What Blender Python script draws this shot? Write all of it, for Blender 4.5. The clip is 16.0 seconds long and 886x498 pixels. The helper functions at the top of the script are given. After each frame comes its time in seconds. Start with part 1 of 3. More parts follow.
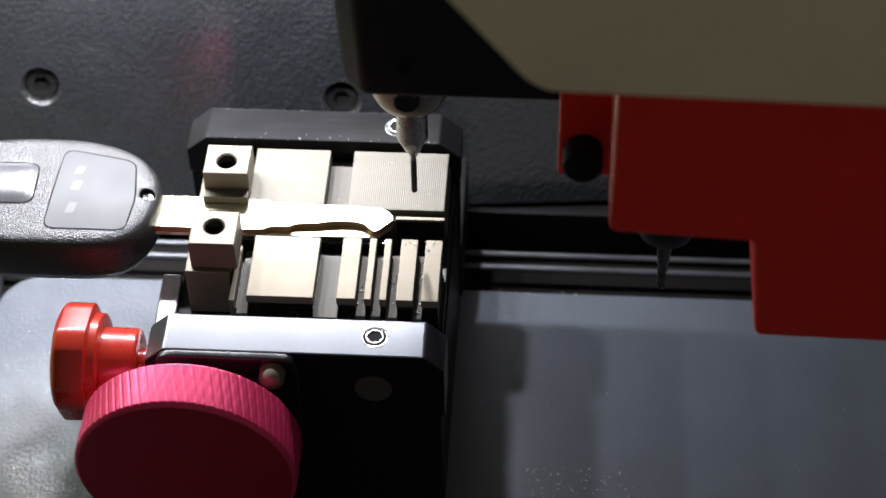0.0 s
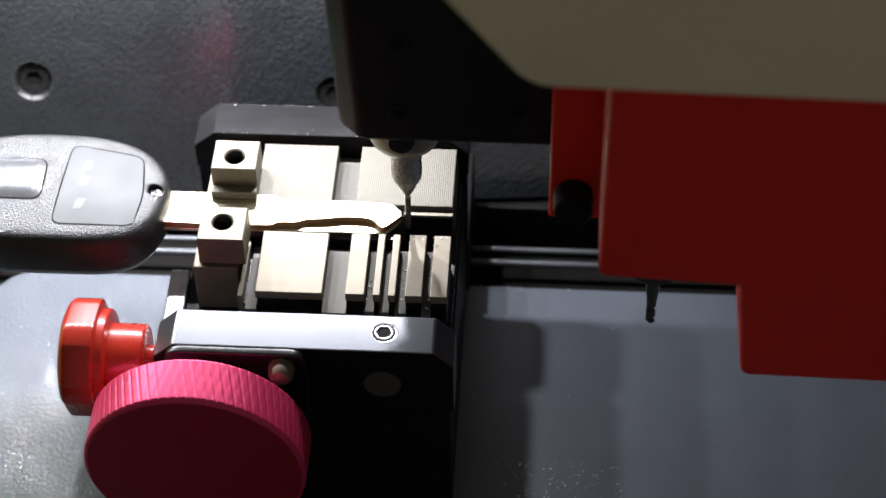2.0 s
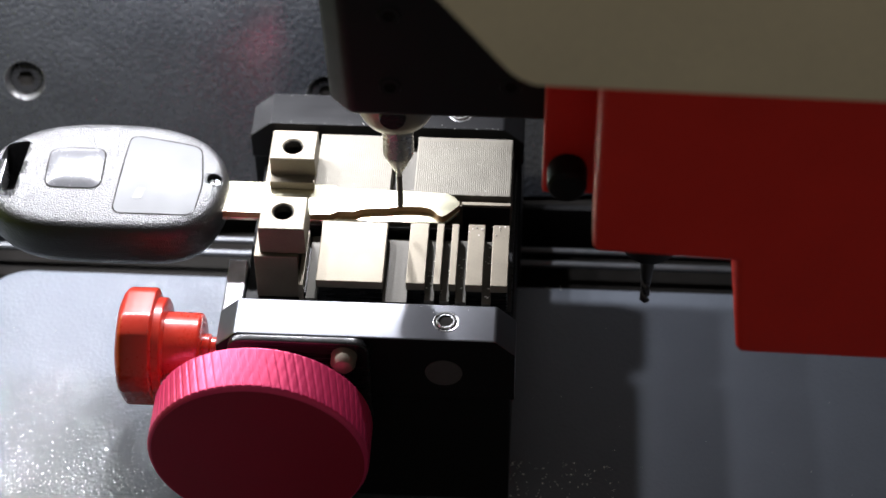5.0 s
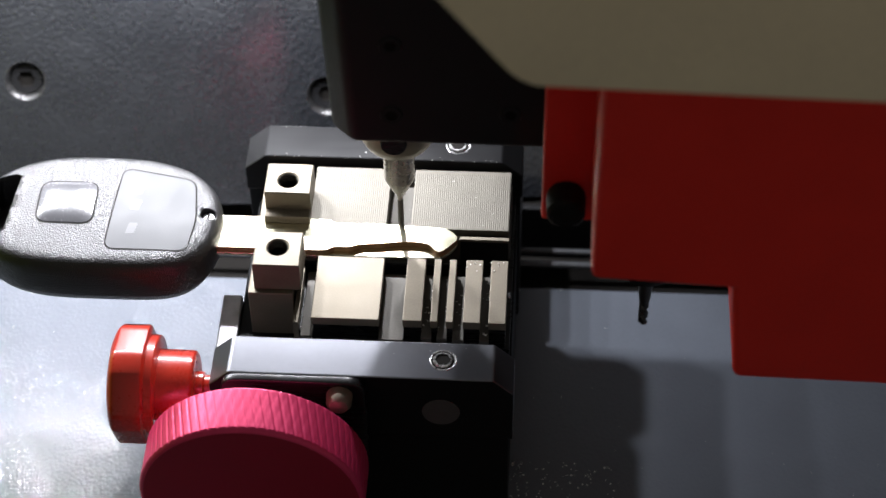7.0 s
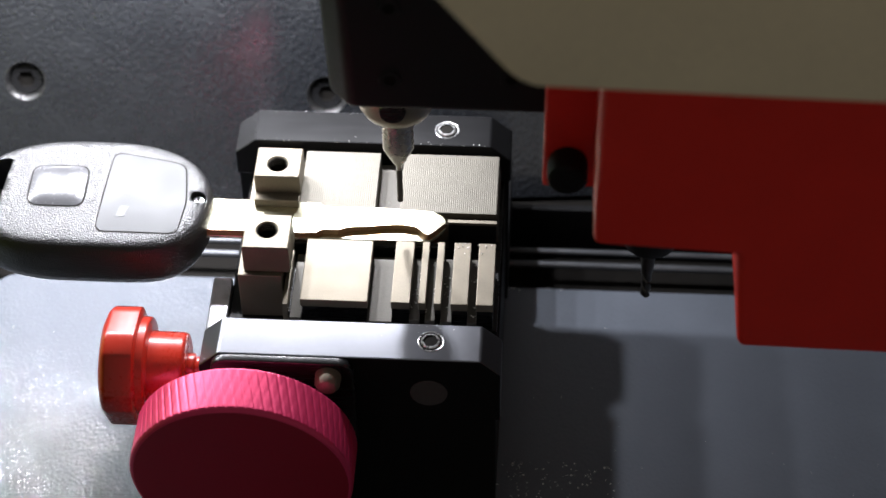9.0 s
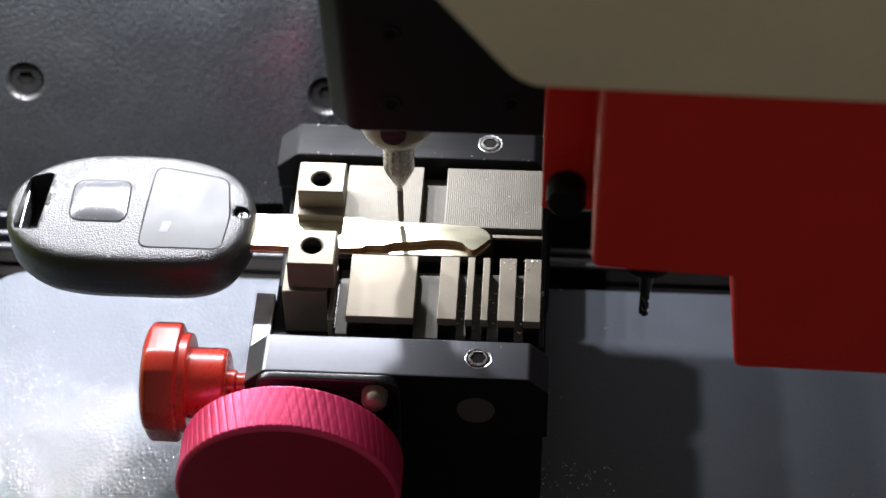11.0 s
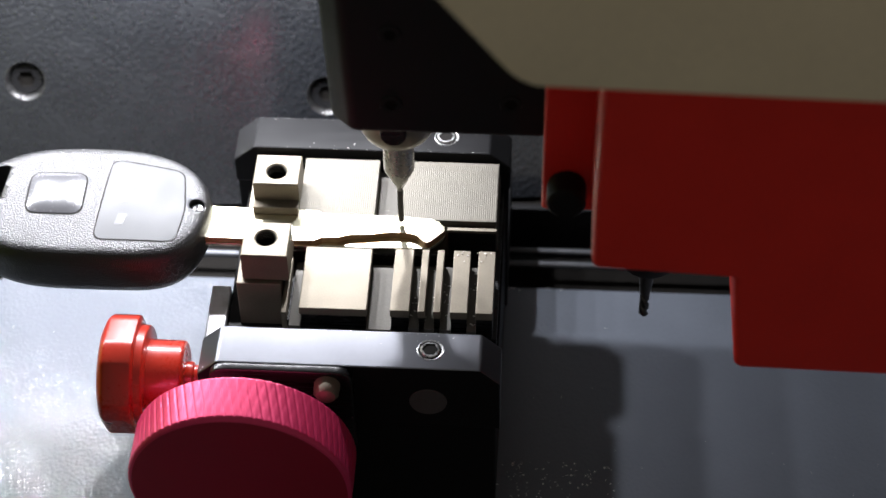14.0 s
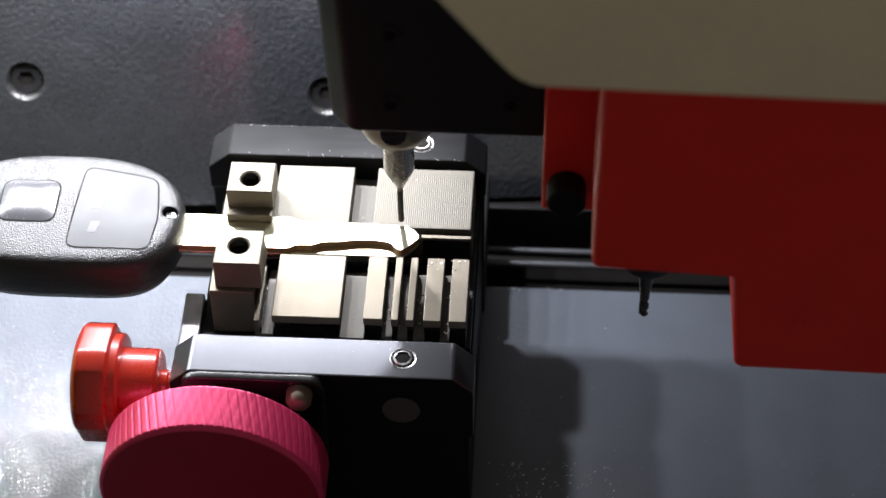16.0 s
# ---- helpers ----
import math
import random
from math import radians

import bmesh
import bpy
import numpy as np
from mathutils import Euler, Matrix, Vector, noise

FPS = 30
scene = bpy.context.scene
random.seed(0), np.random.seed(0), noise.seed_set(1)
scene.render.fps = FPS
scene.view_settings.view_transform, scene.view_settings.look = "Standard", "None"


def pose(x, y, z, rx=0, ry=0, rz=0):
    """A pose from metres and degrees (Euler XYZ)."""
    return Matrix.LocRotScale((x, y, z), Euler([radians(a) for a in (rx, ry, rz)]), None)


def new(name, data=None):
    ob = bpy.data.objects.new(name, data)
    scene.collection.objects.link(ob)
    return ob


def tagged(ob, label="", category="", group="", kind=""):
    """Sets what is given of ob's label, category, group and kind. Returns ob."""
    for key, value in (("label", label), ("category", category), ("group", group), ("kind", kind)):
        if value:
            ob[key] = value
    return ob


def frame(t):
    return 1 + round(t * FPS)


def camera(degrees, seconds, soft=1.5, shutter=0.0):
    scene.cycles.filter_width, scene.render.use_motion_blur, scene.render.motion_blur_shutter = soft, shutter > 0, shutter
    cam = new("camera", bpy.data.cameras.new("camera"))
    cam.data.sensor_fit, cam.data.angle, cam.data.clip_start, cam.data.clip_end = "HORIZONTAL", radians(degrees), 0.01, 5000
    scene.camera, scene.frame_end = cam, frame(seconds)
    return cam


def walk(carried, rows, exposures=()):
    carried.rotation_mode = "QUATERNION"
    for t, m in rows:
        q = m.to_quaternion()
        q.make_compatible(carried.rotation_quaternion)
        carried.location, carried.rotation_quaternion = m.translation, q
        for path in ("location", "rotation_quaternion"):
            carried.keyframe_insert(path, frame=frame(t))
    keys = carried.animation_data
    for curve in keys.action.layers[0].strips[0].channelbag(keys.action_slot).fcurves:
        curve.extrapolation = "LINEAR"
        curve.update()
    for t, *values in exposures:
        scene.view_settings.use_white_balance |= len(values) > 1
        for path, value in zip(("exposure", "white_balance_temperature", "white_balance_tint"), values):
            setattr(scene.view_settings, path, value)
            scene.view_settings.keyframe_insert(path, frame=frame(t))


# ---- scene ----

cam = camera(23.93, 16.0, soft=1.5)
CAMERA_ROWS = [
    (0.0, pose(0.0219, -0.3249, 0.4092, 43.139, 0.908, 3.466)),
    (0.5, pose(0.0219, -0.3249, 0.4092, 43.155, 0.937, 3.493)),
    (1.0, pose(0.0219, -0.3249, 0.4092, 43.124, 0.880, 3.440)),
    (1.5, pose(0.0219, -0.3249, 0.4092, 43.092, 0.869, 3.429)),
    (2.0, pose(0.0219, -0.3249, 0.4092, 42.998, 0.761, 3.329)),
    (2.5, pose(0.0219, -0.3249, 0.4092, 42.973, 0.602, 3.181)),
    (3.0, pose(0.0219, -0.3249, 0.4092, 42.958, 0.591, 3.171)),
    (3.5, pose(0.0219, -0.3249, 0.4092, 42.981, 0.614, 3.192)),
    (5.8, pose(0.0219, -0.3249, 0.4092, 42.981, 0.602, 3.181)),
    (6.0, pose(0.0219, -0.3249, 0.4092, 42.973, 0.568, 3.150)),
    (6.5, pose(0.0219, -0.3249, 0.4092, 42.981, 0.614, 3.192)),
    (7.0, pose(0.0219, -0.3249, 0.4092, 42.996, 0.614, 3.192)),
    (16.0, pose(0.0219, -0.3249, 0.4092, 42.996, 0.614, 3.192)),
]

cam.data.dof.use_dof, cam.data.dof.focus_distance, cam.data.dof.aperture_fstop = True, 0.468, 18.0
walk(cam, CAMERA_ROWS, [(0.0, -0.32), (1.5, -0.32), (2.2, -0.12), (3.3, 0.0), (8.7, 0.0), (10.8, 0.05), (16.0, 0.05)])

# ---- light ----
world = bpy.data.worlds.new("room")
scene.world = world
world.use_nodes = True
world.node_tree.nodes["Background"].inputs[0].default_value = (1.0, 0.94, 0.87, 1)
world.node_tree.nodes["Background"].inputs[1].default_value = 0.132

LED_X = (-22.5, -46.5, -70.5, -94.5, -118.5, -142.5, -166.5, -190.5)
LED_Y, LED_Z = 64.5, 126.5
LED_WATTS = (0.15, 0.15, 0.15, 0.15, 0.14, 0.13, 0.12, 0.10)


# ---- materials ----
def material(name, colour, rough=0.5, metal=0.0, grain=900, vary=0.12, bump=0.1, depth=0.00015, spread=0.08, coat=0.0, coat_rough=0.08, coat_relief=False, base_relief=1.0, grit=0.45, kind="noise"):
    """Base colour with two scales of variation, uneven gloss and fine relief."""
    mat = bpy.data.materials.new(name)
    mat.use_nodes = True
    nodes, links = mat.node_tree.nodes, mat.node_tree.links
    shader = nodes["Principled BSDF"]
    coords = nodes.new("ShaderNodeTexCoord")
    fine = nodes.new("ShaderNodeTexNoise")
    fine.inputs["Scale"].default_value, fine.inputs["Detail"].default_value = grain, 4
    broad = nodes.new("ShaderNodeTexNoise")
    broad.inputs["Scale"].default_value, broad.inputs["Detail"].default_value = grain / 14, 3
    for tex in (fine, broad):
        links.new(coords.outputs["Object"], tex.inputs["Vector"])
    both = nodes.new("ShaderNodeMath")
    both.operation = "ADD"
    links.new(fine.outputs["Fac"], both.inputs[0])
    links.new(broad.outputs["Fac"], both.inputs[1])
    ramp = nodes.new("ShaderNodeMapRange")
    ramp.inputs["From Min"].default_value, ramp.inputs["From Max"].default_value = 0.6, 1.4
    ramp.inputs["To Min"].default_value, ramp.inputs["To Max"].default_value = 1 - vary, 1 + vary
    links.new(both.outputs[0], ramp.inputs["Value"])
    tint = nodes.new("ShaderNodeVectorMath")
    tint.operation = "SCALE"
    tint.inputs[0].default_value = colour
    links.new(ramp.outputs["Result"], tint.inputs["Scale"])
    links.new(tint.outputs["Vector"], shader.inputs["Base Color"])
    gloss = nodes.new("ShaderNodeMapRange")
    gloss.inputs["From Min"].default_value, gloss.inputs["From Max"].default_value = 0.6, 1.4
    gloss.inputs["To Min"].default_value = max(0.03, rough - spread)
    gloss.inputs["To Max"].default_value = min(1.0, rough + spread)
    links.new(both.outputs[0], gloss.inputs["Value"])
    links.new(gloss.outputs["Result"], shader.inputs["Roughness"])
    shader.inputs["Metallic"].default_value = metal
    shader.inputs["Coat Weight"].default_value = coat
    shader.inputs["Coat Roughness"].default_value = coat_rough
    height = fine.outputs["Fac"]
    if kind == "pebble":
        cells = nodes.new("ShaderNodeTexVoronoi")
        cells.feature = "SMOOTH_F1"
        cells.inputs["Scale"].default_value = grain
        cells.inputs["Smoothness"].default_value = 0.6
        warp = nodes.new("ShaderNodeVectorMath")
        warp.operation = "MULTIPLY_ADD"
        warp.inputs[1].default_value = (0.0012, 0.0012, 0.0012)
        links.new(broad.outputs["Color"], warp.inputs[0])
        links.new(coords.outputs["Object"], warp.inputs[2])
        links.new(warp.outputs["Vector"], cells.inputs["Vector"])
        mix = nodes.new("ShaderNodeMath")
        mix.operation = "MULTIPLY_ADD"
        mix.inputs[1].default_value = grit
        links.new(fine.outputs["Fac"], mix.inputs[0])
        links.new(cells.outputs["Distance"], mix.inputs[2])
        height = mix.outputs[0]
    if kind == "milled":
        wave = nodes.new("ShaderNodeTexWave")
        wave.bands_direction = "X"
        wave.inputs["Scale"].default_value = 660
        wave.inputs["Distortion"].default_value = 0.5
        wave.inputs["Detail"].default_value = 2
        links.new(coords.outputs["Object"], wave.inputs["Vector"])
        mix = nodes.new("ShaderNodeMath")
        mix.operation = "MULTIPLY_ADD"
        mix.inputs[1].default_value = 0.8
        links.new(fine.outputs["Fac"], mix.inputs[0])
        links.new(wave.outputs["Fac"], mix.inputs[2])
        height = mix.outputs[0]
    if kind == "brushed":
        stretch = nodes.new("ShaderNodeMapping")
        stretch.inputs["Scale"].default_value = (0.06, 1, 1)
        links.new(coords.outputs["Object"], stretch.inputs["Vector"])
        links.new(stretch.outputs["Vector"], fine.inputs["Vector"])
    relief = nodes.new("ShaderNodeBump")
    relief.inputs["Strength"].default_value, relief.inputs["Distance"].default_value = bump, depth
    links.new(height, relief.inputs["Height"])
    links.new(relief.outputs["Normal"], shader.inputs["Normal"])
    if coat_relief:
        links.new(relief.outputs["Normal"], shader.inputs["Coat Normal"])
    if base_relief < 1:
        soft = nodes.new("ShaderNodeBump")
        soft.inputs["Strength"].default_value, soft.inputs["Distance"].default_value = bump * base_relief, depth
        links.new(height, soft.inputs["Height"])
        links.new(soft.outputs["Normal"], shader.inputs["Normal"])
    return mat


wall_paint = material("grey textured wall paint", (0.0095, 0.0105, 0.0125), 0.27, 0, 850, 0.15, 0.75, 0.0004, coat=1.0, coat_rough=0.2, grit=0.3, kind="pebble")
floor_paint = material("grey textured tray paint", (0.092, 0.103, 0.124), 0.5, 0, 1100, 0.08, 0.68, 0.0003, coat=0.95, coat_rough=0.08, grit=0.08, coat_relief=True, base_relief=0.06, kind="pebble")
panel_paint = material("dark grey panel paint", (0.03, 0.032, 0.037), 0.4, 0, 700, 0.15, 0.2)
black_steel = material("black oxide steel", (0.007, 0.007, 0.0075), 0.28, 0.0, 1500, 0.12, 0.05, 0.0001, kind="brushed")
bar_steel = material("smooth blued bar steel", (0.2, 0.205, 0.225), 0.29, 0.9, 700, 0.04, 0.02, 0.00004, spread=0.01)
worn_black = material("worn black bar steel", (0.008, 0.008, 0.0085), 0.34, 0.0, 900, 0.2, 0.08, 0.0001, spread=0.05, kind="brushed")
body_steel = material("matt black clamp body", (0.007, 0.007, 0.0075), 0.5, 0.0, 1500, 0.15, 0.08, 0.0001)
black_plastic = material("black moulded plastic", (0.008, 0.008, 0.009), 0.55, 0, 1600, 0.2, 0.15)
fob_plastic = material("pebbled black fob plastic", (0.014, 0.014, 0.0152), 0.36, 0, 3000, 0.2, 0.6, 0.00024, kind="pebble")
label_plastic = material("smooth grey label plastic", (0.034, 0.0355, 0.039), 0.5, 0, 2600, 0.08, 0.08)
button_plastic = material("pale rubber button", (0.09, 0.09, 0.096), 0.25, 0, 1800, 0.08, 0.06)
nickel = material("matt nickel plated steel", (0.2, 0.175, 0.135), 0.55, 0.62, 2400, 0.2, 0.25, 0.0001)
nickel_milled = material("milled nickel plate", (0.125, 0.115, 0.094), 0.55, 0.5, 2400, 0.22, 0.38, 0.00008, kind="milled")
# darker copy of the nickel, carrying the shade down in the jaw recesses
recess_nickel = material("nickel darkened for recess shade", (0.1, 0.093, 0.08), 0.6, 0.4, 2200, 0.25, 0.25, 0.0001)
dark_bore = material("dark threaded bore", (0.01, 0.009, 0.008), 0.6, 0.3, 2000)
thread_steel = material("threaded nickel bore", (0.05, 0.047, 0.042), 0.35, 0.8, 1800, 0.3, 0.6, 0.0002)
blade_metal = material("bare nickel silver blade", (0.70, 0.67, 0.50), 0.2, 0.9, 1800, 0.06, 0.1, 0.00005, spread=0.04, kind="brushed")
cut_metal = material("bared brass in the fresh cut", (0.42, 0.26, 0.14), 0.38, 0.9, 2600, 0.15, 0.35, 0.00008)
steel = material("ground tool steel", (0.50, 0.48, 0.45), 0.28, 1.0, 900, 0.04, 0.05, 0.00004)
rail_steel = material("oiled rail steel", (0.13, 0.135, 0.145), 0.42, 0.8, 900, 0.15, 0.1)
chip_metal = material("bright metal chips", (0.9, 0.89, 0.84), 0.3, 0.6, 3000, 0.2, 0.2)
plug_grey = material("dull grey plug", (0.075, 0.066, 0.066), 0.6, 0.2, 900, 0.2, 0.2)
print_white = material("pale print", (0.05, 0.05, 0.054), 0.42, 0, 2000, 0.05, 0.05)
side_steel = material("smeared bare steel", (0.58, 0.58, 0.61), 0.42, 0.6, 260, 0.45, 0.3, spread=0.15)
carbide = material("dark carbide cutter", (0.10, 0.095, 0.09), 0.32, 0.9, 2000, 0.2, 0.1)
chuck_steel = material("satin cream chuck steel", (0.27, 0.245, 0.2), 0.34, 0.85, 1300, 0.08, 0.1)
screw_steel = material("bright socket screw steel", (0.6, 0.6, 0.6), 0.28, 1.0, 1500, 0.1, 0.1)
red_plastic = material("glossy red plastic", (0.44, 0.024, 0.010), 0.3, 0, 1100, 0.06, 0.015, coat=0.5, coat_rough=0.12)
red_paint = material("satin red painted housing", (0.70, 0.028, 0.018), 0.5, 0, 1200, 0.08, 0.12)
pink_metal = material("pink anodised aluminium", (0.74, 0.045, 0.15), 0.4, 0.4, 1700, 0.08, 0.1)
# the rim's pink made darker: shade on the wheel's front, put into colour
pink_shaded = material("satin pink anodised, shaded face", (0.38, 0.008, 0.035), 0.45, 0.3, 1500, 0.1, 0.08)
cover_paint = material("beige powder coated cover", (0.80, 0.70, 0.48), 0.6, 0, 900, 0.06, 0.15)
lime_paint = material("lime green side panel", (0.17, 0.21, 0.012), 0.5, 0, 600, 0.1, 0.1)
for glossy, level in ((fob_plastic, 0.75), (floor_paint, 0.4), (wall_paint, 1.0), (red_paint, 0.25), (black_plastic, 0.3), (body_steel, 0.14), (worn_black, 0.16)):
    glossy.node_tree.nodes["Principled BSDF"].inputs["Specular IOR Level"].default_value = level
floor_paint.node_tree.nodes["Principled BSDF"].inputs["Coat IOR"].default_value = 1.5
wall_paint.node_tree.nodes["Principled BSDF"].inputs["Coat IOR"].default_value = 1.9
dark_bore.node_tree.nodes["Principled BSDF"].inputs["Specular IOR Level"].default_value = 0.1
led_glow = bpy.data.materials.new("white led lens")
led_glow.use_nodes = True
led_glow.node_tree.nodes["Principled BSDF"].inputs["Emission Color"].default_value = (0.95, 0.97, 1, 1)
led_glow.node_tree.nodes["Principled BSDF"].inputs["Emission Strength"].default_value = 6


# ---- mesh helpers: millimetres in, metres out ----
MM = 0.001


def finish(name, bm, mat, parent=None, smooth=False, angle=35):
    bmesh.ops.recalc_face_normals(bm, faces=bm.faces)
    data = bpy.data.meshes.new(name)
    bm.to_mesh(data)
    bm.free()
    data.transform(Matrix.Scale(MM, 4))
    if smooth:
        for f in data.polygons:
            f.use_smooth = True
        data.set_sharp_from_angle(angle=radians(angle))
    data.materials.append(mat)
    ob = new(name, data)
    if parent is not None:
        ob.parent = parent
    return ob


def part(name, bm, mat, parent, label="", smooth=False, angle=35):
    return tagged(finish(name, bm, mat, parent, smooth, angle), label)


def bevelled(bm, width, segments=2, edges=None):
    if width > 0:
        bmesh.ops.bevel(bm, geom=list(edges if edges is not None else bm.edges), offset=width, segments=segments, profile=0.5, affect="EDGES", clamp_overlap=True)
    return bm


def box(x0, x1, y0, y1, z0, z1, bevel=0.3, segments=2, bm=None):
    own = bmesh.new()
    bmesh.ops.create_cube(own, size=1)
    for v in own.verts:
        v.co = Vector(((x0 + x1) / 2 + v.co.x * (x1 - x0), (y0 + y1) / 2 + v.co.y * (y1 - y0), (z0 + z1) / 2 + v.co.z * (z1 - z0)))
    bevelled(own, bevel, segments)
    if bm is None:
        return own
    join(bm, own)
    return bm


def join(bm, other):
    data = bpy.data.meshes.new("joined")
    other.to_mesh(data)
    other.free()
    bm.from_mesh(data)
    bpy.data.meshes.remove(data)
    return bm


def lathe(profile, centre, axis="z", steps=48, wobble=None):
    """A closed turned solid: profile of (along, radius)."""
    bm = bmesh.new()
    rings = []
    for along, radius in profile:
        ring = []
        for i in range(steps):
            a = 2 * math.pi * i / steps
            r = radius if wobble is None else wobble(along, radius, a)
            u, v = r * math.cos(a), r * math.sin(a)
            p = {"z": (u, v, along), "x": (along, u, v), "y": (u, along, v)}[axis]
            ring.append(bm.verts.new(Vector(p) + Vector(centre)))
        rings.append(ring)
    for a, b in zip(rings, rings[1:]):
        for i in range(steps):
            j = (i + 1) % steps
            bm.faces.new((a[i], a[j], b[j], b[i]))
    bm.faces.new(rings[0][::-1])
    bm.faces.new(rings[-1])
    return bm


def prism(outline, low, high, axis="y", bevel=0.0, segments=2):
    """An outline pushed from low to high along an axis."""
    bm = bmesh.new()
    ends = []
    for along in (low, high):
        ends.append([bm.verts.new({"y": (a, along, b), "x": (along, a, b), "z": (a, b, along)}[axis]) for a, b in outline])
    n = len(outline)
    bm.faces.new(ends[0])
    bm.faces.new(ends[1][::-1])
    for i in range(n):
        j = (i + 1) % n
        bm.faces.new((ends[0][i], ends[0][j], ends[1][j], ends[1][i]))
    bmesh.ops.recalc_face_normals(bm, faces=bm.faces)
    return bevelled(bm, bevel, segments)


def holed_block(x0, x1, y0, y1, z0, z1, hx, hy, r, deep, steps=32, bevel=0.25):
    """A block with a round blind bore in its top."""
    bm = bmesh.new()
    def ring(radius, z):
        return [bm.verts.new((hx + radius * math.cos(2 * math.pi * i / steps), hy + radius * math.sin(2 * math.pi * i / steps), z)) for i in range(steps)]
    def edge(i, inset):
        a = 2 * math.pi * i / steps
        c, s = math.cos(a), math.sin(a)
        ks = []
        if c > 1e-6: ks.append((x1 - inset - hx) / c)
        if c < -1e-6: ks.append((x0 + inset - hx) / c)
        if s > 1e-6: ks.append((y1 - inset - hy) / s)
        if s < -1e-6: ks.append((y0 + inset - hy) / s)
        k = min(ks)
        return hx + k * c, hy + k * s
    levels = []
    levels.append(ring(r, z1 - deep))
    for turn in range(4):
        levels.append(ring(r, z1 - 2.6 + 0.6 * turn))
        levels.append(ring(r - 0.22, z1 - 2.3 + 0.6 * turn))
    levels.append(ring(r, z1 - 0.3))
    levels.append(ring(r + 0.3, z1))
    levels.append([bm.verts.new((*edge(i, bevel), z1)) for i in range(steps)])
    levels.append([bm.verts.new((*edge(i, 0), z1 - bevel)) for i in range(steps)])
    levels.append([bm.verts.new((*edge(i, 0), z0)) for i in range(steps)])
    for a, b in zip(levels, levels[1:]):
        for i in range(steps):
            j = (i + 1) % steps
            bm.faces.new((a[i], a[j], b[j], b[i]))
    bm.faces.new(levels[0][::-1])
    bm.faces.new(levels[-1])
    for f in bm.faces:
        if all(math.hypot(v.co.x - hx, v.co.y - hy) < r + 0.05 and v.co.z < z1 - 0.2 for v in f.verts):
            f.material_index = 1
    # true square corners
    for x, y in ((x0, y0), (x0, y1), (x1, y0), (x1, y1)):
        for lev, inset, z in ((-3, bevel, z1), (-2, 0, z1 - bevel), (-1, 0, z0)):
            tx = x + (inset if x == x0 else -inset)
            ty = y + (inset if y == y0 else -inset)
            v = min(levels[lev], key=lambda q: (q.co.x - tx) ** 2 + (q.co.y - ty) ** 2)
            v.co = (tx, ty, z)
    return bm


def socket_screw(name, centre, radius, parent, axis="z", mat=None, label="", high=1.0, hexr=0.52, deep=1.4):
    """A socket head with a six-sided recess, facing up or forward."""
    bm = bmesh.new()
    n = 36
    def at(r, a, h):
        u, v = r * math.cos(a), r * math.sin(a)
        p = (u, v, h) if axis == "z" else (u, -h, v)
        return bm.verts.new(Vector(p) + Vector(centre))
    def hexed(a):
        k = math.pi / 3
        return radius * hexr / math.cos((a % k) - k / 2) * 0.93
    rows = []
    for r, h in ((radius, -high), (radius, -0.15 * radius), (radius * 0.9, 0), (None, 0), (None, -deep)):
        rows.append([at(hexed(2 * math.pi * i / n) if r is None else r, 2 * math.pi * i / n, h) for i in range(n)])
    for a, b in zip(rows, rows[1:]):
        for i in range(n):
            j = (i + 1) % n
            bm.faces.new((a[i], a[j], b[j], b[i]))
    bm.faces.new(rows[0])
    floor_face = bm.faces.new(rows[-1])
    for f in [*floor_face.edges]:
        for g in f.link_faces:
            g.material_index = 1
    ob = part(name, bm, mat or screw_steel, parent, label, True, 40)
    ob.data.materials.append(dark_bore)
    return ob


# ---- the machine's bed ----
WALL_SCREWS = ((-116.2, 33.6), (-36.2, 28.0))
WALL_AT, WALL_TURN, WALL_LEAN = Vector((-76, 82.6, 31.1)), radians(4.5), radians(23.5)
WALL_OUT = Vector((math.sin(WALL_TURN) * math.cos(WALL_LEAN), -math.cos(WALL_TURN) * math.cos(WALL_LEAN), math.sin(WALL_LEAN)))


def on_wall(x, z):
    """The wall's own frame at x and z: Z points out of the sheet, Y up along it."""
    y = WALL_AT.y + (WALL_OUT.x * (x - WALL_AT.x) + WALL_OUT.z * (z - WALL_AT.z)) / -WALL_OUT.y
    across = Vector((math.cos(WALL_TURN), math.sin(WALL_TURN), 0))
    up = WALL_OUT.cross(across)
    turn = Matrix((across, up, WALL_OUT)).transposed().to_4x4()
    return Matrix.Translation(Vector((x, y, z))) @ turn


def drilled(ob, cutters):
    """Cuts the bores through a mesh and keeps the plain result."""
    for bm in cutters:
        tool = finish("bore_tool", bm, dark_bore)
        cut = ob.modifiers.new("bore", "BOOLEAN")
        cut.operation, cut.solver, cut.object = "DIFFERENCE", "EXACT", tool
        done = bpy.data.meshes.new_from_object(ob.evaluated_get(bpy.context.evaluated_depsgraph_get()))
        ob.modifiers.clear()
        ob.data = done
        bpy.data.objects.remove(tool)
    return ob


def back_wall():
    bm = box(-190, 340, -34, 260, -9, 0, 0)
    bmesh.ops.transform(bm, matrix=on_wall(WALL_AT.x, WALL_AT.z), verts=bm.verts)
    wall = finish("wall_back", bm, wall_paint)
    cutters = []
    for x, z in WALL_SCREWS:
        c = lathe([(-4, 5.5), (1, 5.5)], (0, 0, 0), "z", 48)
        bmesh.ops.recalc_face_normals(c, faces=c.faces)
        bmesh.ops.transform(c, matrix=on_wall(x, z), verts=c.verts)
        cutters.append(c)
    drilled(wall, cutters)
    return tagged(wall, "dark grey textured sheet metal back wall", "wall", kind="structure")


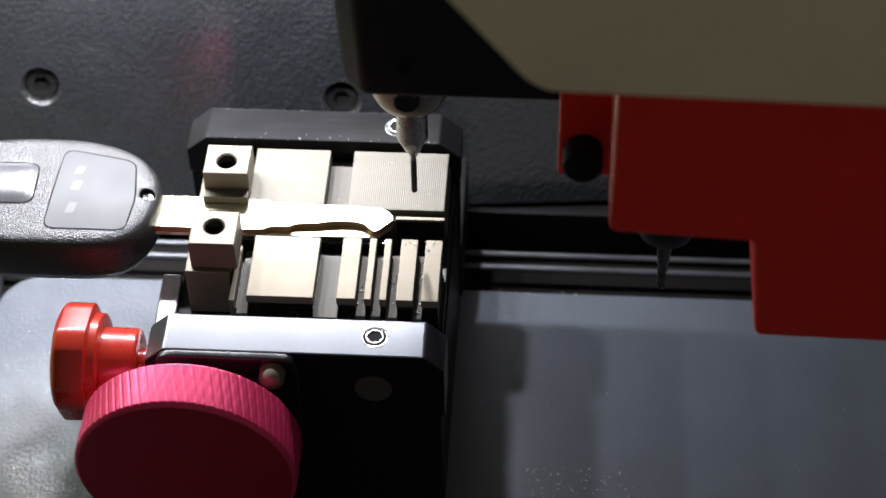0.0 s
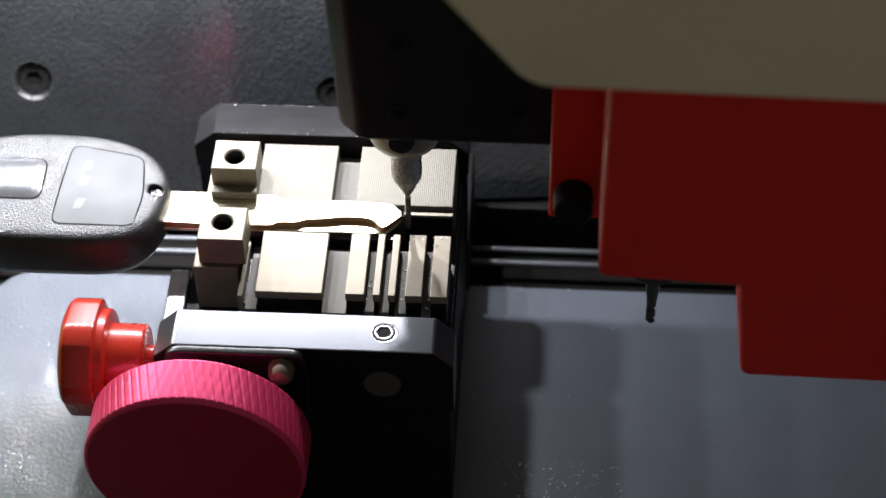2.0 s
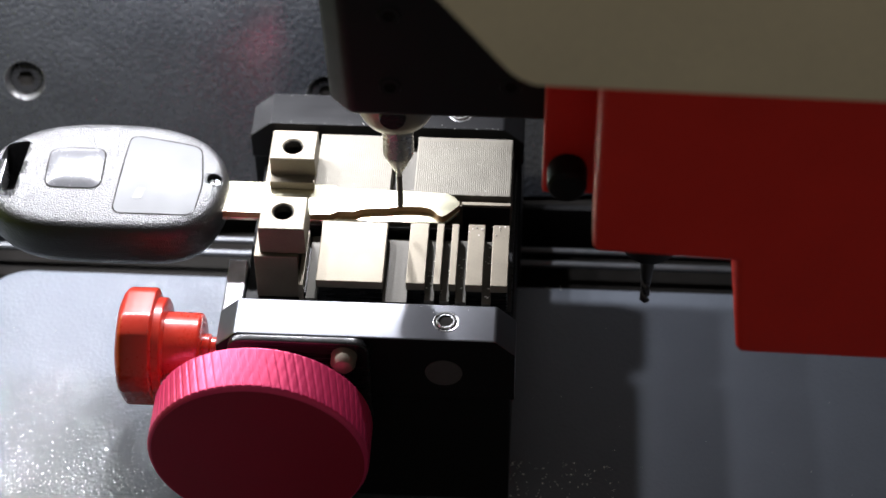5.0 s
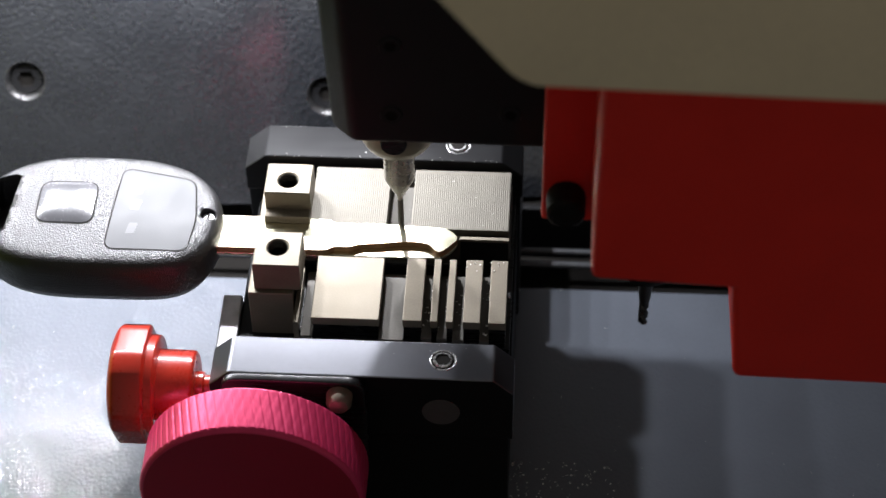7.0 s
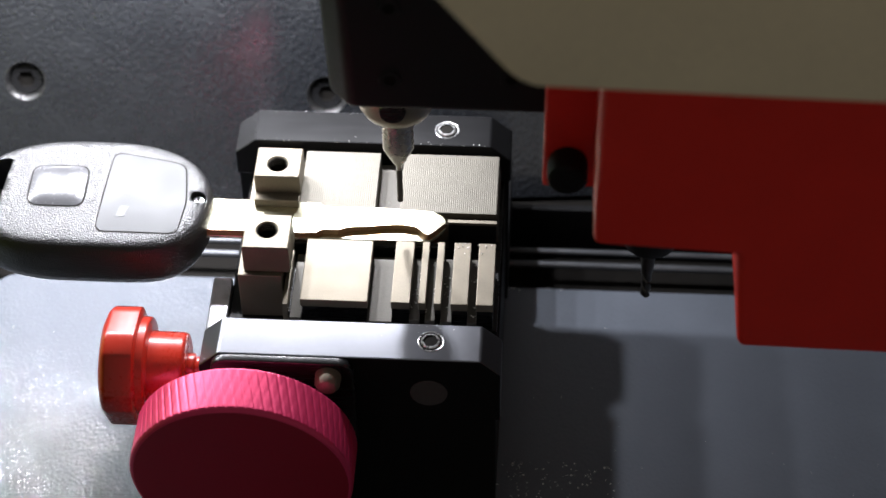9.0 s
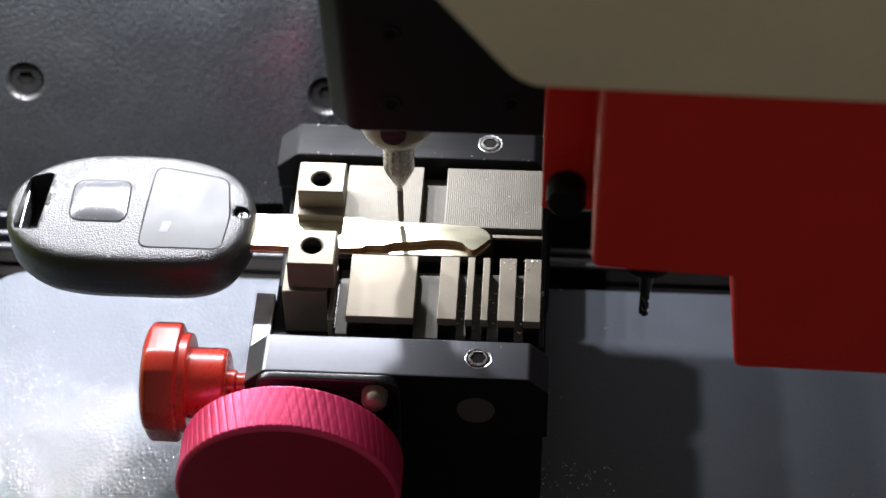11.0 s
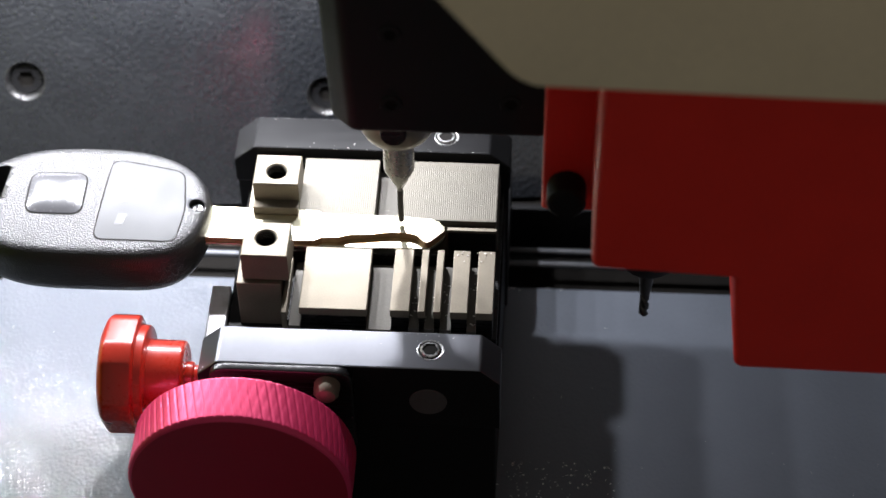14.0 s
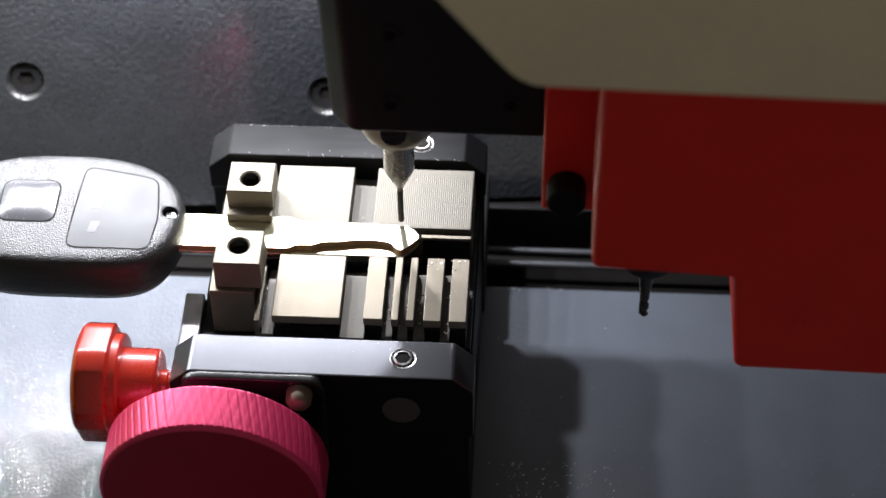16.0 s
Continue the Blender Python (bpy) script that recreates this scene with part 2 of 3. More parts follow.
def bed():
    # raised tray plate with rounded far corner
    pts = [(280, -420), (280, 43.4)]
    for k in range(9):
        a = radians(90 + 90 * k / 8)
        pts.append((-112 + 12 * math.cos(a), 31.4 + 12 * math.sin(a)))
    pts += [(-124, -420)]
    plate = prism(pts, -13, 0, "z")
    rim = [e for e in plate.edges if all(v.co.z > -0.1 for v in e.verts)]
    bevelled(plate, 1.0, 3, rim)
    tagged(finish("floor", plate, floor_paint, smooth=True), "grey pebble textured painted tray floor", "floor", kind="structure")
    under = box(-260, 280, -420, 82, -20, -13, 0)
    tagged(finish("ground_pan", under, dark_bore), "dark painted pan below the tray", "pan", kind="structure")
    low = box(-260, -128, -60, 63.5, -13, -1.0, 0.6)
    tagged(finish("side_floor", low, floor_paint), "grey painted side strip of the tray", "floor", kind="structure")


def rail(name, y, z, r, label):
    bm = lathe([(-240, r), (250, r)], (0, y, z), "x", 20)
    tagged(finish(name, bm, rail_steel, smooth=True), label, "rail")


back_wall()
bed()
rail("guide_rod", 57.6, -1.4, 0.9, "bright ground steel guide rod behind the tray")
rail("guide_rod", 52.6, -1.2, 1.0, "bright ground steel guide rod beside the tray edge")

tagged(finish("trim_channel", box(-260, 280, 73.5, 98, -13, -2.2, 0), dark_bore), "black channel below the back wall", "trim", kind="structure")
tagged(finish("wall_strip", box(-206, -106, 62.2, 64.0, -12.9, 0.6, 0.4), rail_steel), "bright bare metal edge strip at the wall", "strip")
# added strip: hides the turned wall's slanting foot, black for the shade there
tagged(finish("wall_foot_mask", box(-30, 285, 66, 68, -13, 6, 0.4), body_steel), "added black strip masking the back wall's foot, standing for shade", "trim", kind="structure")
side = prism([(-200, -13), (-200, 236), (150, 236), (56, 20), (56, -13)], -213, -208, "x")
tagged(finish("wall_side", side, lime_paint), "lime green painted side panel", "wall", kind="structure")


# added out of view on the right to keep room light off the tray
tagged(finish("wall_light_block", box(290, 295, -66, 168, -13, 242, 0), panel_paint), "added unseen dark grey panel blocking room light", "wall", kind="structure")


def tube(outer, inner, low, high, throat, steps=48):
    bm = bmesh.new()
    rows = []
    for r, h in ((outer, low), (outer, high), (inner, high), (throat, low)):
        rows.append([bm.verts.new((r * math.cos(2 * math.pi * i / steps), r * math.sin(2 * math.pi * i / steps), h)) for i in range(steps)])
    for a, b in zip(rows, rows[1:] + rows[:1]):
        for i in range(steps):
            j = (i + 1) % steps
            bm.faces.new((a[i], a[j], b[j], b[i]))
    return bm


def wall_screw(x, z):
    base = new("wall_screw")
    m = on_wall(x, z)
    m.translation *= MM
    base.matrix_basis = m
    tagged(base, "black socket head screw sunk into the back wall", "screw", "screws in the back wall")
    part("washer_rim", tube(5.47, 5.37, -2.8, 0.05, 4.4), screw_steel, base, "bright bare metal rim", True)
    socket_screw("screw_head", (0, 0, -1.8), 4.35, base, "z", black_steel, high=2.2)
    return base


for spot in WALL_SCREWS:
    wall_screw(*spot)


def flake(bm, rng, x, y, z, size):
    """A tiny curled metal chip."""
    a = rng.uniform(0, 6.28)
    ring = [bm.verts.new((x + size * rng.uniform(0.5, 1) * math.cos(a + k * 1.57), y + size * rng.uniform(0.3, 0.9) * math.sin(a + k * 1.57), z + rng.uniform(-0.05, 0.5) * size)) for k in range(4)]
    top = bm.verts.new((x, y, z + size * rng.uniform(0.3, 0.8)))
    low = bm.verts.new((x, y, z - 0.1 * size))
    for k in range(4):
        bm.faces.new((ring[k], ring[(k + 1) % 4], top))
        bm.faces.new((ring[(k + 1) % 4], ring[k], low))


def floor_chips():
    rng = random.Random(3)
    bm = bmesh.new()
    for _ in range(170):
        flake(bm, rng, rng.uniform(14, 42) + rng.gauss(0, 3), -14 - abs(rng.gauss(0, 16)), 0.1, rng.uniform(0.15, 0.4))
    for _ in range(130):
        flake(bm, rng, rng.uniform(-120, 140), rng.uniform(-80, 30), 0.08, rng.uniform(0.08, 0.22))
    for _ in range(24):
        flake(bm, rng, rng.uniform(5, 30), 42.6 + rng.gauss(0, 0.5), 0.05, rng.uniform(0.1, 0.3))
    tagged(finish("metal_chips", bm, chip_metal), "tiny bright metal chips scattered on the tray", "chips", kind="stuff")


floor_chips()


# ---- clamp ----
def clamp():
    c = tagged(new("key_clamp"), "black steel key clamp with nickel jaws and two knobs", "clamp")
    body = box(-46.2, 16.5, -37.5, 31.0, 0.6, 46.5, 0.5)
    part("jaw_carrier", box(-32, 16.0, -20.8, 36, 46.0, 49.8, 0.3), black_steel, c, "black jaw carrier plate")
    part("clamp_body", body, body_steel, c, "black steel clamp body")
    part("carriage", box(-46.2, 17.2, 31.2, 63.0, 2.4, 22.4, 0.5), body_steel, c, "black carriage block riding over the guide rods")
    part("bar_foot", box(-48.6, 17.1, 27.4, 31.6, 26, 51, 0.3), body_steel, c, "black web under the rear bar")
    cham = [(-49, 50), (-49, 57), (-43.8, 61.5), (12.5, 61.5), (17.5, 57), (17.5, 50)]
    bar = part("back_bar", prism(cham, 27.0, 37.6, "y", 0.35), worn_black, c, "black steel bar with chamfered ends and worn edges")
    front = [(-49.2, 40), (-49.2, 55.5), (-44.6, 60), (13.0, 60), (17.5, 55.5), (17.5, 40)]
    fbar = part("front_bar", prism(front, -38.6, -28.0, "y", 0.4), bar_steel, c, "polished black steel bar with chamfered ends, front face blackened as shade")
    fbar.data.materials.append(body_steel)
    # forward faces take the matt black: the bar's shaded front, set by colour
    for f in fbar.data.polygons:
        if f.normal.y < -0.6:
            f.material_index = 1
    for holder, x, y, z in ((bar, 2.0, 32.4, 61.5), (fbar, 2.0, -33.1, 60)):
        part("countersink", lathe([(-0.4, 2.95), (0.05, 2.95), (0.1, 2.85), (0.03, 2.5), (0.02, 2.4)], (x, y, z), "z", 44), screw_steel, holder, "bright bare countersunk rim", True, 25)
        part("bolt_ring", lathe([(-0.3, 2.55), (0.04, 2.55), (0.09, 2.5), (0.06, 2.3)], (x - 0.15, y, z), "z", 40), dark_bore, holder, "dark gap round the bolt", True)
        socket_screw("bolt", (x - 0.15, y, z + 0.35), 2.25, holder, "z", screw_steel, hexr=0.74, deep=0.26)
    # jaw beds
    part("jaw_bed", box(-31.3, 15.0, -21.2, -4.2, 49.5, 54.6, 0.2), black_steel, c, "black lower jaw bed")
    part("jaw_bed", box(-32.5, 15.2, 6.8, 26.0, 49.5, 55.5, 0.25), recess_nickel, c, "nickel plated rear jaw bed")
    part("key_ledge", box(3.6, 15.0, 4.3, 5.3, 58.0, 58.8, 0.1), nickel, c, "narrow bright nickel ledge")
    # ledge's lower part in black: the shade on its front, by colour
    part("ledge_shade", box(3.8, 14.8, 4.4, 5.2, 49.5, 58.0, 0.05), body_steel, c, "black filler for the shade under the ledge")
    part("key_ledge", box(-30, 3.8, 4.6, 6.6, 49.5, 58.0, 0.2), nickel, c, "narrow nickel ledge under the key")
    part("key_ledge", box(-43, 3.0, -3.0, -1.6, 49.5, 58.0, 0.2), black_steel, c, "narrow dark ledge under the key")
    part("jaw_bed", box(-43, -32.6, 6.8, 26.0, 49.5, 60.0, 0.25), nickel, c, "nickel block under the rear jaw")
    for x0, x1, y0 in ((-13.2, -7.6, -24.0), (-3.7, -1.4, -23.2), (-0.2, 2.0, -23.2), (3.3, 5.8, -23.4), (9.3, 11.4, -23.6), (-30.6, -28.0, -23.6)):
        part("slot_floor", box(x0, x1, y0, -4.3, 54.4, 55.6, 0.12), recess_nickel, c)
    for x0, x1 in ((-31.2, -13.4), (-7.8, 14.9)):
        part("jaw_plate", box(x0, x1, 6.2, 25.4, 55.3, 60, 0.18), nickel_milled, c, "fine milled nickel jaw plate")
    # black inset cores below the plates deepen the slots' shade by colour
    part("jaw_shade_core", box(-27.8, -13.4, -21.4, -3.8, 54.4, 57.9, 0.1), black_steel, c)
    part("jaw_plate", box(-28.2, -13.0, -22.1, -3.3, 57.7, 60, 0.18), nickel, c, "smooth nickel jaw plate")
    for x0, x1 in ((-7.8, -3.5), (-1.6, 0.0), (1.85, 3.45), (5.6, 9.45), (11.25, 15.1)):
        strip = part("jaw_strip", box(x0, x1, -22.0, -3.1, 57.7, 60, 0.15), nickel, c)
        part("strip_shade_core", box(x0 + 0.15, x1 - 0.15, -21.4, -3.6, 54.4, 57.9, 0.05), black_steel, strip)
    part("jaw_strip", box(-32.4, -31.2, -21.5, -4.4, 49.5, 57.6, 0.12), nickel, c)
    # hold-down blocks
    rear = part("hold_down_block", holed_block(-41.4, -30.9, 8.4, 18.0, 62.4, 68.0, -36.3, 12.6, 2.35, 5), nickel, c, "square nickel hold-down block with a threaded hole", True, 30)
    rear.data.materials.append(thread_steel)
    part("lip", box(-41.6, -31.0, 5.8, 17.6, 60.6, 62.8, 0.25), nickel, rear)
    part("bore", lathe([(62.9, 2.3), (63.2, 2.3)], (-36.3, 12.6, 0), "z", 28), dark_bore, rear, "dark threaded bore")
    fore = part("hold_down_block", holed_block(-41.6, -31.1, -14.2, -3.7, 60.2, 68.0, -36.4, -8.6, 2.35, 6), nickel, c, "square nickel hold-down block with a threaded hole", True, 30)
    fore.data.materials.append(thread_steel)
    part("bore", lathe([(62.0, 2.3), (62.4, 2.3)], (-36.4, -8.6, 0), "z", 28), dark_bore, fore, "dark threaded bore")
    part("block_base", box(-43.0, -32.9, -15.4, -4.6, 46, 60, 0.25), nickel, c, "nickel base under the hold-down block")
    part("side_plate", prism([(-5.4, 48), (-43, 46.6), (-43, 10), (-5.4, 10)], -50.7, -46.3, "x", 0.4), side_steel, c, "bare grey metal side plate")
    # bracket and pin behind the pink wheel
    br = rounded([(-46.2, 30), (-46.2, 60.3), (-14.6, 60.3), (-14.6, 30)], 4.0)
    part("bracket", prism(br, -40.8, -38.7, "y", 0.75, 4), black_steel, c, "thin black rounded bracket plate", True)
    part("pin", lathe([(-44.6, 0.9), (-44.2, 2.1), (-43.2, 2.8), (-40, 2.95)], (-20.2, 0, 56.2), "y", 28), nickel, c, "rounded nickel pin", True)
    part("plug", lathe([(-38.9, 4.1), (-38.3, 4.3)], (1.6, 0, 49.0), "y", 32), plug_grey, c, "dull grey round plug", True)
    # pink wheel
    turns, rings_, R = 970, 40, 24.4
    def knurl(along, r, a):
        if r < R - 0.05:
            return r
        k = 74
        p = abs(((a / (2 * math.pi) * k + along * -0.125) % 1) - 0.5)
        q = abs(((a / (2 * math.pi) * k + along * 0.125) % 1) - 0.5)
        return R + 0.07 - 0.13 * max(0.0, 1 - 4.6 * p) - 0.03 * max(0.0, 1 - 3.2 * q)
    prof = [(-59.7, 20.5), (-59.7, 23.6), (-59.4, R - 0.35), (-58.9, R - 0.1)] + [(-58.7 + 10.3 * i / rings_, R) for i in range(rings_ + 1)] + [(-48.2, R - 0.1), (-47.6, R - 0.9), (-47.6, 18)]
    wheel = part("clamp_wheel", lathe(prof, (-38.2, 0, 42.4), "y", turns, knurl), pink_metal, c, "knurled pink anodised hand wheel", True, 50)
    part("wheel_face", lathe([(-59.6, 23.62), (-59.78, 23.5), (-59.85, 5)], (-38.2, 0, 42.4), "y", 64), pink_shaded, wheel, "smooth pink front face, shade in its colour", True)
    part("wheel_hub", lathe([(-48, 10), (-36, 10)], (-38.2, 0, 42.4), "y", 32), black_steel, wheel, "black hub", True)
    # red wheel
    def lobes(along, r, a):
        if r < 11.5:
            return r
        k = math.pi / 3
        flat = 0.945 / math.cos((a - radians(50)) % k - k / 2)
        return r * min(flat, 1.0)
    at = (0.5, -31.4, 46.0)
    knob = part("red_knob", lathe([(-72.8, 6), (-72.6, 9), (-72.3, 11.2), (-71.8, 12.4), (-71.2, 13.1), (-70.6, 13.4), (-65.2, 13.4), (-64.7, 13.2), (-64.4, 12.6), (-64.3, 11.3), (-62.7, 11.2), (-62.4, 10.9), (-62.2, 8.1)], at, "x", 128, lobes), red_plastic, c, "glossy red plastic knob with fluted rim", True, 40)
    part("knob_neck", lathe([(-65, 8.1), (-55.0, 8.0), (-54.5, 7.85), (-54.2, 7.5), (-54.0, 6.8), (-54.0, 3)], at, "x", 56), red_plastic, knob, "", True)
    part("stem", lathe([(-55, 3.3), (-52.5, 3.3), (-52.1, 2.6), (-49, 2.6)], at, "x", 28), red_plastic, knob, "", True)
    rng = random.Random(7)
    flakes = bmesh.new()
    for _ in range(14):
        flake(flakes, rng, rng.uniform(-42, 11), 27.2 + abs(rng.gauss(0, 1.2)), 61.6, rng.uniform(0.08, 0.24))
    for _ in range(40):
        flake(flakes, rng, rng.uniform(-43.5, 12), rng.choice((27.2, 37.2)) + rng.gauss(0, 0.12), 61.5, rng.uniform(0.06, 0.16))
    for _ in range(34):
        flake(flakes, rng, rng.choice((-2.5, 0.9, 4.5, 10.3)) + rng.uniform(-0.9, 0.9), rng.uniform(-22, -5), 55.75, rng.uniform(0.15, 0.45))
    for _ in range(14):
        flake(flakes, rng, rng.uniform(5.6, 15), rng.uniform(-7, -3.3), 60.1, rng.uniform(0.12, 0.4))
    for _ in range(12):
        flake(flakes, rng, rng.uniform(-30, 14), rng.uniform(7, 25), 60.1, rng.uniform(0.1, 0.2))
    for _ in range(10):
        flake(flakes, rng, rng.uniform(-20, 12), -28.3 - abs(rng.gauss(0, 2)), 60.1, rng.uniform(0.1, 0.22))
    tagged(part("metal_chips", flakes, chip_metal, c, "bright metal chips"), kind="stuff")
    return c, knob


# ---- key ----
FOB_L, FOB_X, FOB_Y, FOB_Z = 28.9, -79.9, 4.7, 59.4
FOB_RINGS = ((0.88, -6.9), (0.955, -5.9), (0.99, -4.0), (1.0, -1.5), (1.0, 2.2), (0.992, 3.8), (0.97, 5.0), (0.935, 5.8), (0.88, 6.25), (0.82, 6.38), (0.75, 6.5), (0.68, 6.58), (0.61, 6.65), (0.54, 6.71), (0.47, 6.76), (0.4, 6.8), (0.3, 6.84), (0.2, 6.87), (0.1, 6.89), (0.0, 6.9))


def fob_width(u, back=True):
    """Half the fob's width: the shell is fuller on the near side of its blade end."""
    u = max(-1.0, min(1.0, u))
    p = 2.7 if back else (5.5 if u > 0 else 3.0)
    return (17.2 if back else 18.6) * (1 - abs(u) ** p) ** 0.5


def fob_top(x, y):
    lo, hi = 0.001, 1.0
    for _ in range(24):
        s = (lo + hi) / 2
        inside = abs(x) < s * FOB_L and abs(y) < s * fob_width(x / (s * FOB_L), y > 0)
        lo, hi = (lo, s) if inside else (s, hi)
    top = [r for r in FOB_RINGS if r[1] > 0.5][::-1]
    return float(np.interp(hi, [r[0] for r in top], [r[1] for r in top]))


def patch(outline, lift, wall=0.5, rings=6, dome=0.0):
    """A thin moulded pad that follows the fob's crown."""
    bm = bmesh.new()
    cx = sum(p[0] for p in outline) / len(outline)
    cy = sum(p[1] for p in outline) / len(outline)
    rows = []
    for k in range(1, rings + 1):
        f = k / rings
        rows.append([bm.verts.new((cx + (x - cx) * f, cy + (y - cy) * f, fob_top(cx + (x - cx) * f, cy + (y - cy) * f) + lift + dome * (1 - f ** 4))) for x, y in outline])
    rows.append([bm.verts.new((x, y, fob_top(x, y) - wall)) for x, y in outline])
    mid = bm.verts.new((cx, cy, fob_top(cx, cy) + lift + dome))
    n = len(outline)
    for i in range(n):
        bm.faces.new((mid, rows[0][i], rows[0][(i + 1) % n]))
    for a, b in zip(rows, rows[1:]):
        for i in range(n):
            j = (i + 1) % n
            bm.faces.new((a[i], a[j], b[j], b[i]))
    bm.faces.new(rows[-1])
    return bm


def rounded(corners, r, steps=6):
    """A polygon with rounded corners."""
    out, n = [], len(corners)
    for i in range(n):
        p, a, b = Vector(corners[i]), Vector(corners[i - 1]), Vector(corners[(i + 1) % n])
        p0, p1 = p + (a - p).normalized() * r, p + (b - p).normalized() * r
        for k in range(steps + 1):
            f = k / steps
            out.append(tuple(p0 * (1 - f) ** 2 + p * 2 * f * (1 - f) + p1 * f * f))
    dense = []
    for a, b in zip(out, out[1:] + out[:1]):
        m = max(1, int(math.dist(a, b) / 1.2))
        dense += [(a[0] + (b[0] - a[0]) * k / m, a[1] + (b[1] - a[1]) * k / m) for k in range(m)]
    return dense


def grown(outline, d):
    cx = sum(p[0] for p in outline) / len(outline)
    cy = sum(p[1] for p in outline) / len(outline)
    return [(x + (x - cx) / math.hypot(x - cx, y - cy) * d, y + (y - cy) / math.hypot(x - cx, y - cy) * d) for x, y in outline]


def car_key():
    k = tagged(new("car_key"), "car key with black remote fob and bare metal blade", "key")
    bm = bmesh.new()
    n, rows = 120, []
    for s, z in FOB_RINGS[:-1]:
        ring = []
        for i in range(n):
            a = 2 * math.pi * i / n
            u = math.copysign(1 - (1 - abs(math.cos(a))) ** 1.15, math.cos(a))
            ring.append(bm.verts.new((s * FOB_L * u, s * math.copysign(fob_width(u, math.sin(a) > 0), math.sin(a)), z)))
        rows.append(ring)
    for a, b in zip(rows, rows[1:]):
        for i in range(n):
            j = (i + 1) % n
            bm.faces.new((a[i], a[j], b[j], b[i]))
    bm.faces.new(rows[0])
    top = bm.verts.new((0, 0, FOB_RINGS[-1][1]))
    for i in range(n):
        bm.faces.new((rows[-1][i], rows[-1][(i + 1) % n], top))
    bmesh.ops.remove_doubles(bm, verts=bm.verts, dist=0.02)
    fob = part("fob_shell", bm, fob_plastic, k, "pebbled black plastic fob shell", True, 60)
    slot = [(-18.9, 9.2), (-24.6, 8.4), (-26.0, -7.8), (-20.0, -9.6)]
    drilled(fob, [prism(rounded(slot, 1.2), -3.5, 12, "z"), lathe([(3.2, 1.75), (12, 1.75)], (26.0, -1.4, 0), "z", 28)])
    fob.location = Vector((FOB_X, FOB_Y, FOB_Z)) * MM
    label = rounded([(4.8, 11.9), (21.8, 8.7), (23.4, -3.4), (22.4, -13.2), (3.9, -13.4)], 2.6)
    part("label_seam", patch(grown(label, 0.38), 0.03), dark_bore, fob, "dark seam round the label")
    panel = part("label_panel", patch(label, 0.08), label_plastic, fob, "smooth grey inlaid label panel", True)
    for y0, y1 in ((6.5, 3.5), (1.5, -1.6), (-5.6, -9.0)):
        bar = rounded([(8.6, y0), (10.6, y0), (10.0, y1), (8.0, y1)], 0.4)
        part("print_bar", patch(bar, 0.12, 0.1, 3), print_white, panel, "pale printed bar")
    pad = rounded([(-13.4, 6.6), (-0.5, 6.7), (-0.2, -6.2), (-13.0, -6.0)], 2.8)
    part("button_seam", patch(grown(pad, 0.42), 0.03), dark_bore, fob, "dark seam round the button")
    part("button", patch(pad, 0.15, dome=0.8), button_plastic, fob, "pale square push button", True)
    part("ring_bar", box(-25.2, -24.6, -6, 6, -2, 3.5, 0.2), screw_steel, fob, "bright bar in the key ring opening")
    cross = bmesh.new()
    head = lathe([(2.9, 1.35), (5.0, 1.35), (5.2, 1.05)], (26.0, -1.4, 0), "z", 24)
    screw = part("screw", head, screw_steel, fob, "small cross head screw", True)
    for w, h in ((1.8, 0.35), (0.35, 1.8)):
        box(26.0 - w / 2, 26.0 + w / 2, -1.4 - h / 2, -1.4 + h / 2, 5.1, 5.27, 0, 1, cross)
    part("cross_slot", cross, dark_bore, screw)
    # blade, with its profile milled along the front edge
    zb, zt = 58.1, 60.6
    back = [(-54.5, 7.8), (-41, 7.8), (-26.5, 7.6), (-25.3, 6.6), (-9.0, 6.45), (0.0, 6.1), (2.0, 4.8), (3.1, 3.3)]
    lower = list(back) + [(3.2, 2.2), (1.8, 0.2), (0.0, -1.6), (-1.6, -2.0), (-17.0, -2.1), (-25.2, -1.9), (-26.4, -2.4), (-54.5, -2.4)]
    base = part("blade", prism(lower, zb, zb + 0.9, "z", 0.1), blade_metal, k, "bare nickel silver key blade")
    upper = list(back) + [(3.1, 2.3), (1.1, 0.0), (0.0, -1.1), (-0.7, -1.5), (-1.4, -1.3), (-2.0, -0.8), (-2.8, 0.2), (-3.6, 0.8), (-5.2, 1.2), (-7.4, 1.4), (-10.6, 1.25), (-14.4, 0.55), (-17.2, 0.35), (-19.2, 0.1), (-20.4, -0.5), (-21.4, -0.9), (-23.6, -0.85), (-25.0, -0.95), (-25.8, -1.5), (-26.6, -2.0), (-31.3, -2.15), (-54.5, -2.1)]
    face = part("blade_top", prism(upper, zb + 0.9, zt, "z", 0.05), blade_metal, base, "bright upper face with a milled wave along its edge")
    face.data.materials.append(cut_metal)
    for f in face.data.polygons:
        if f.normal.z < 0.5 and f.normal.y < 0.2:
            f.material_index = 1
    return k


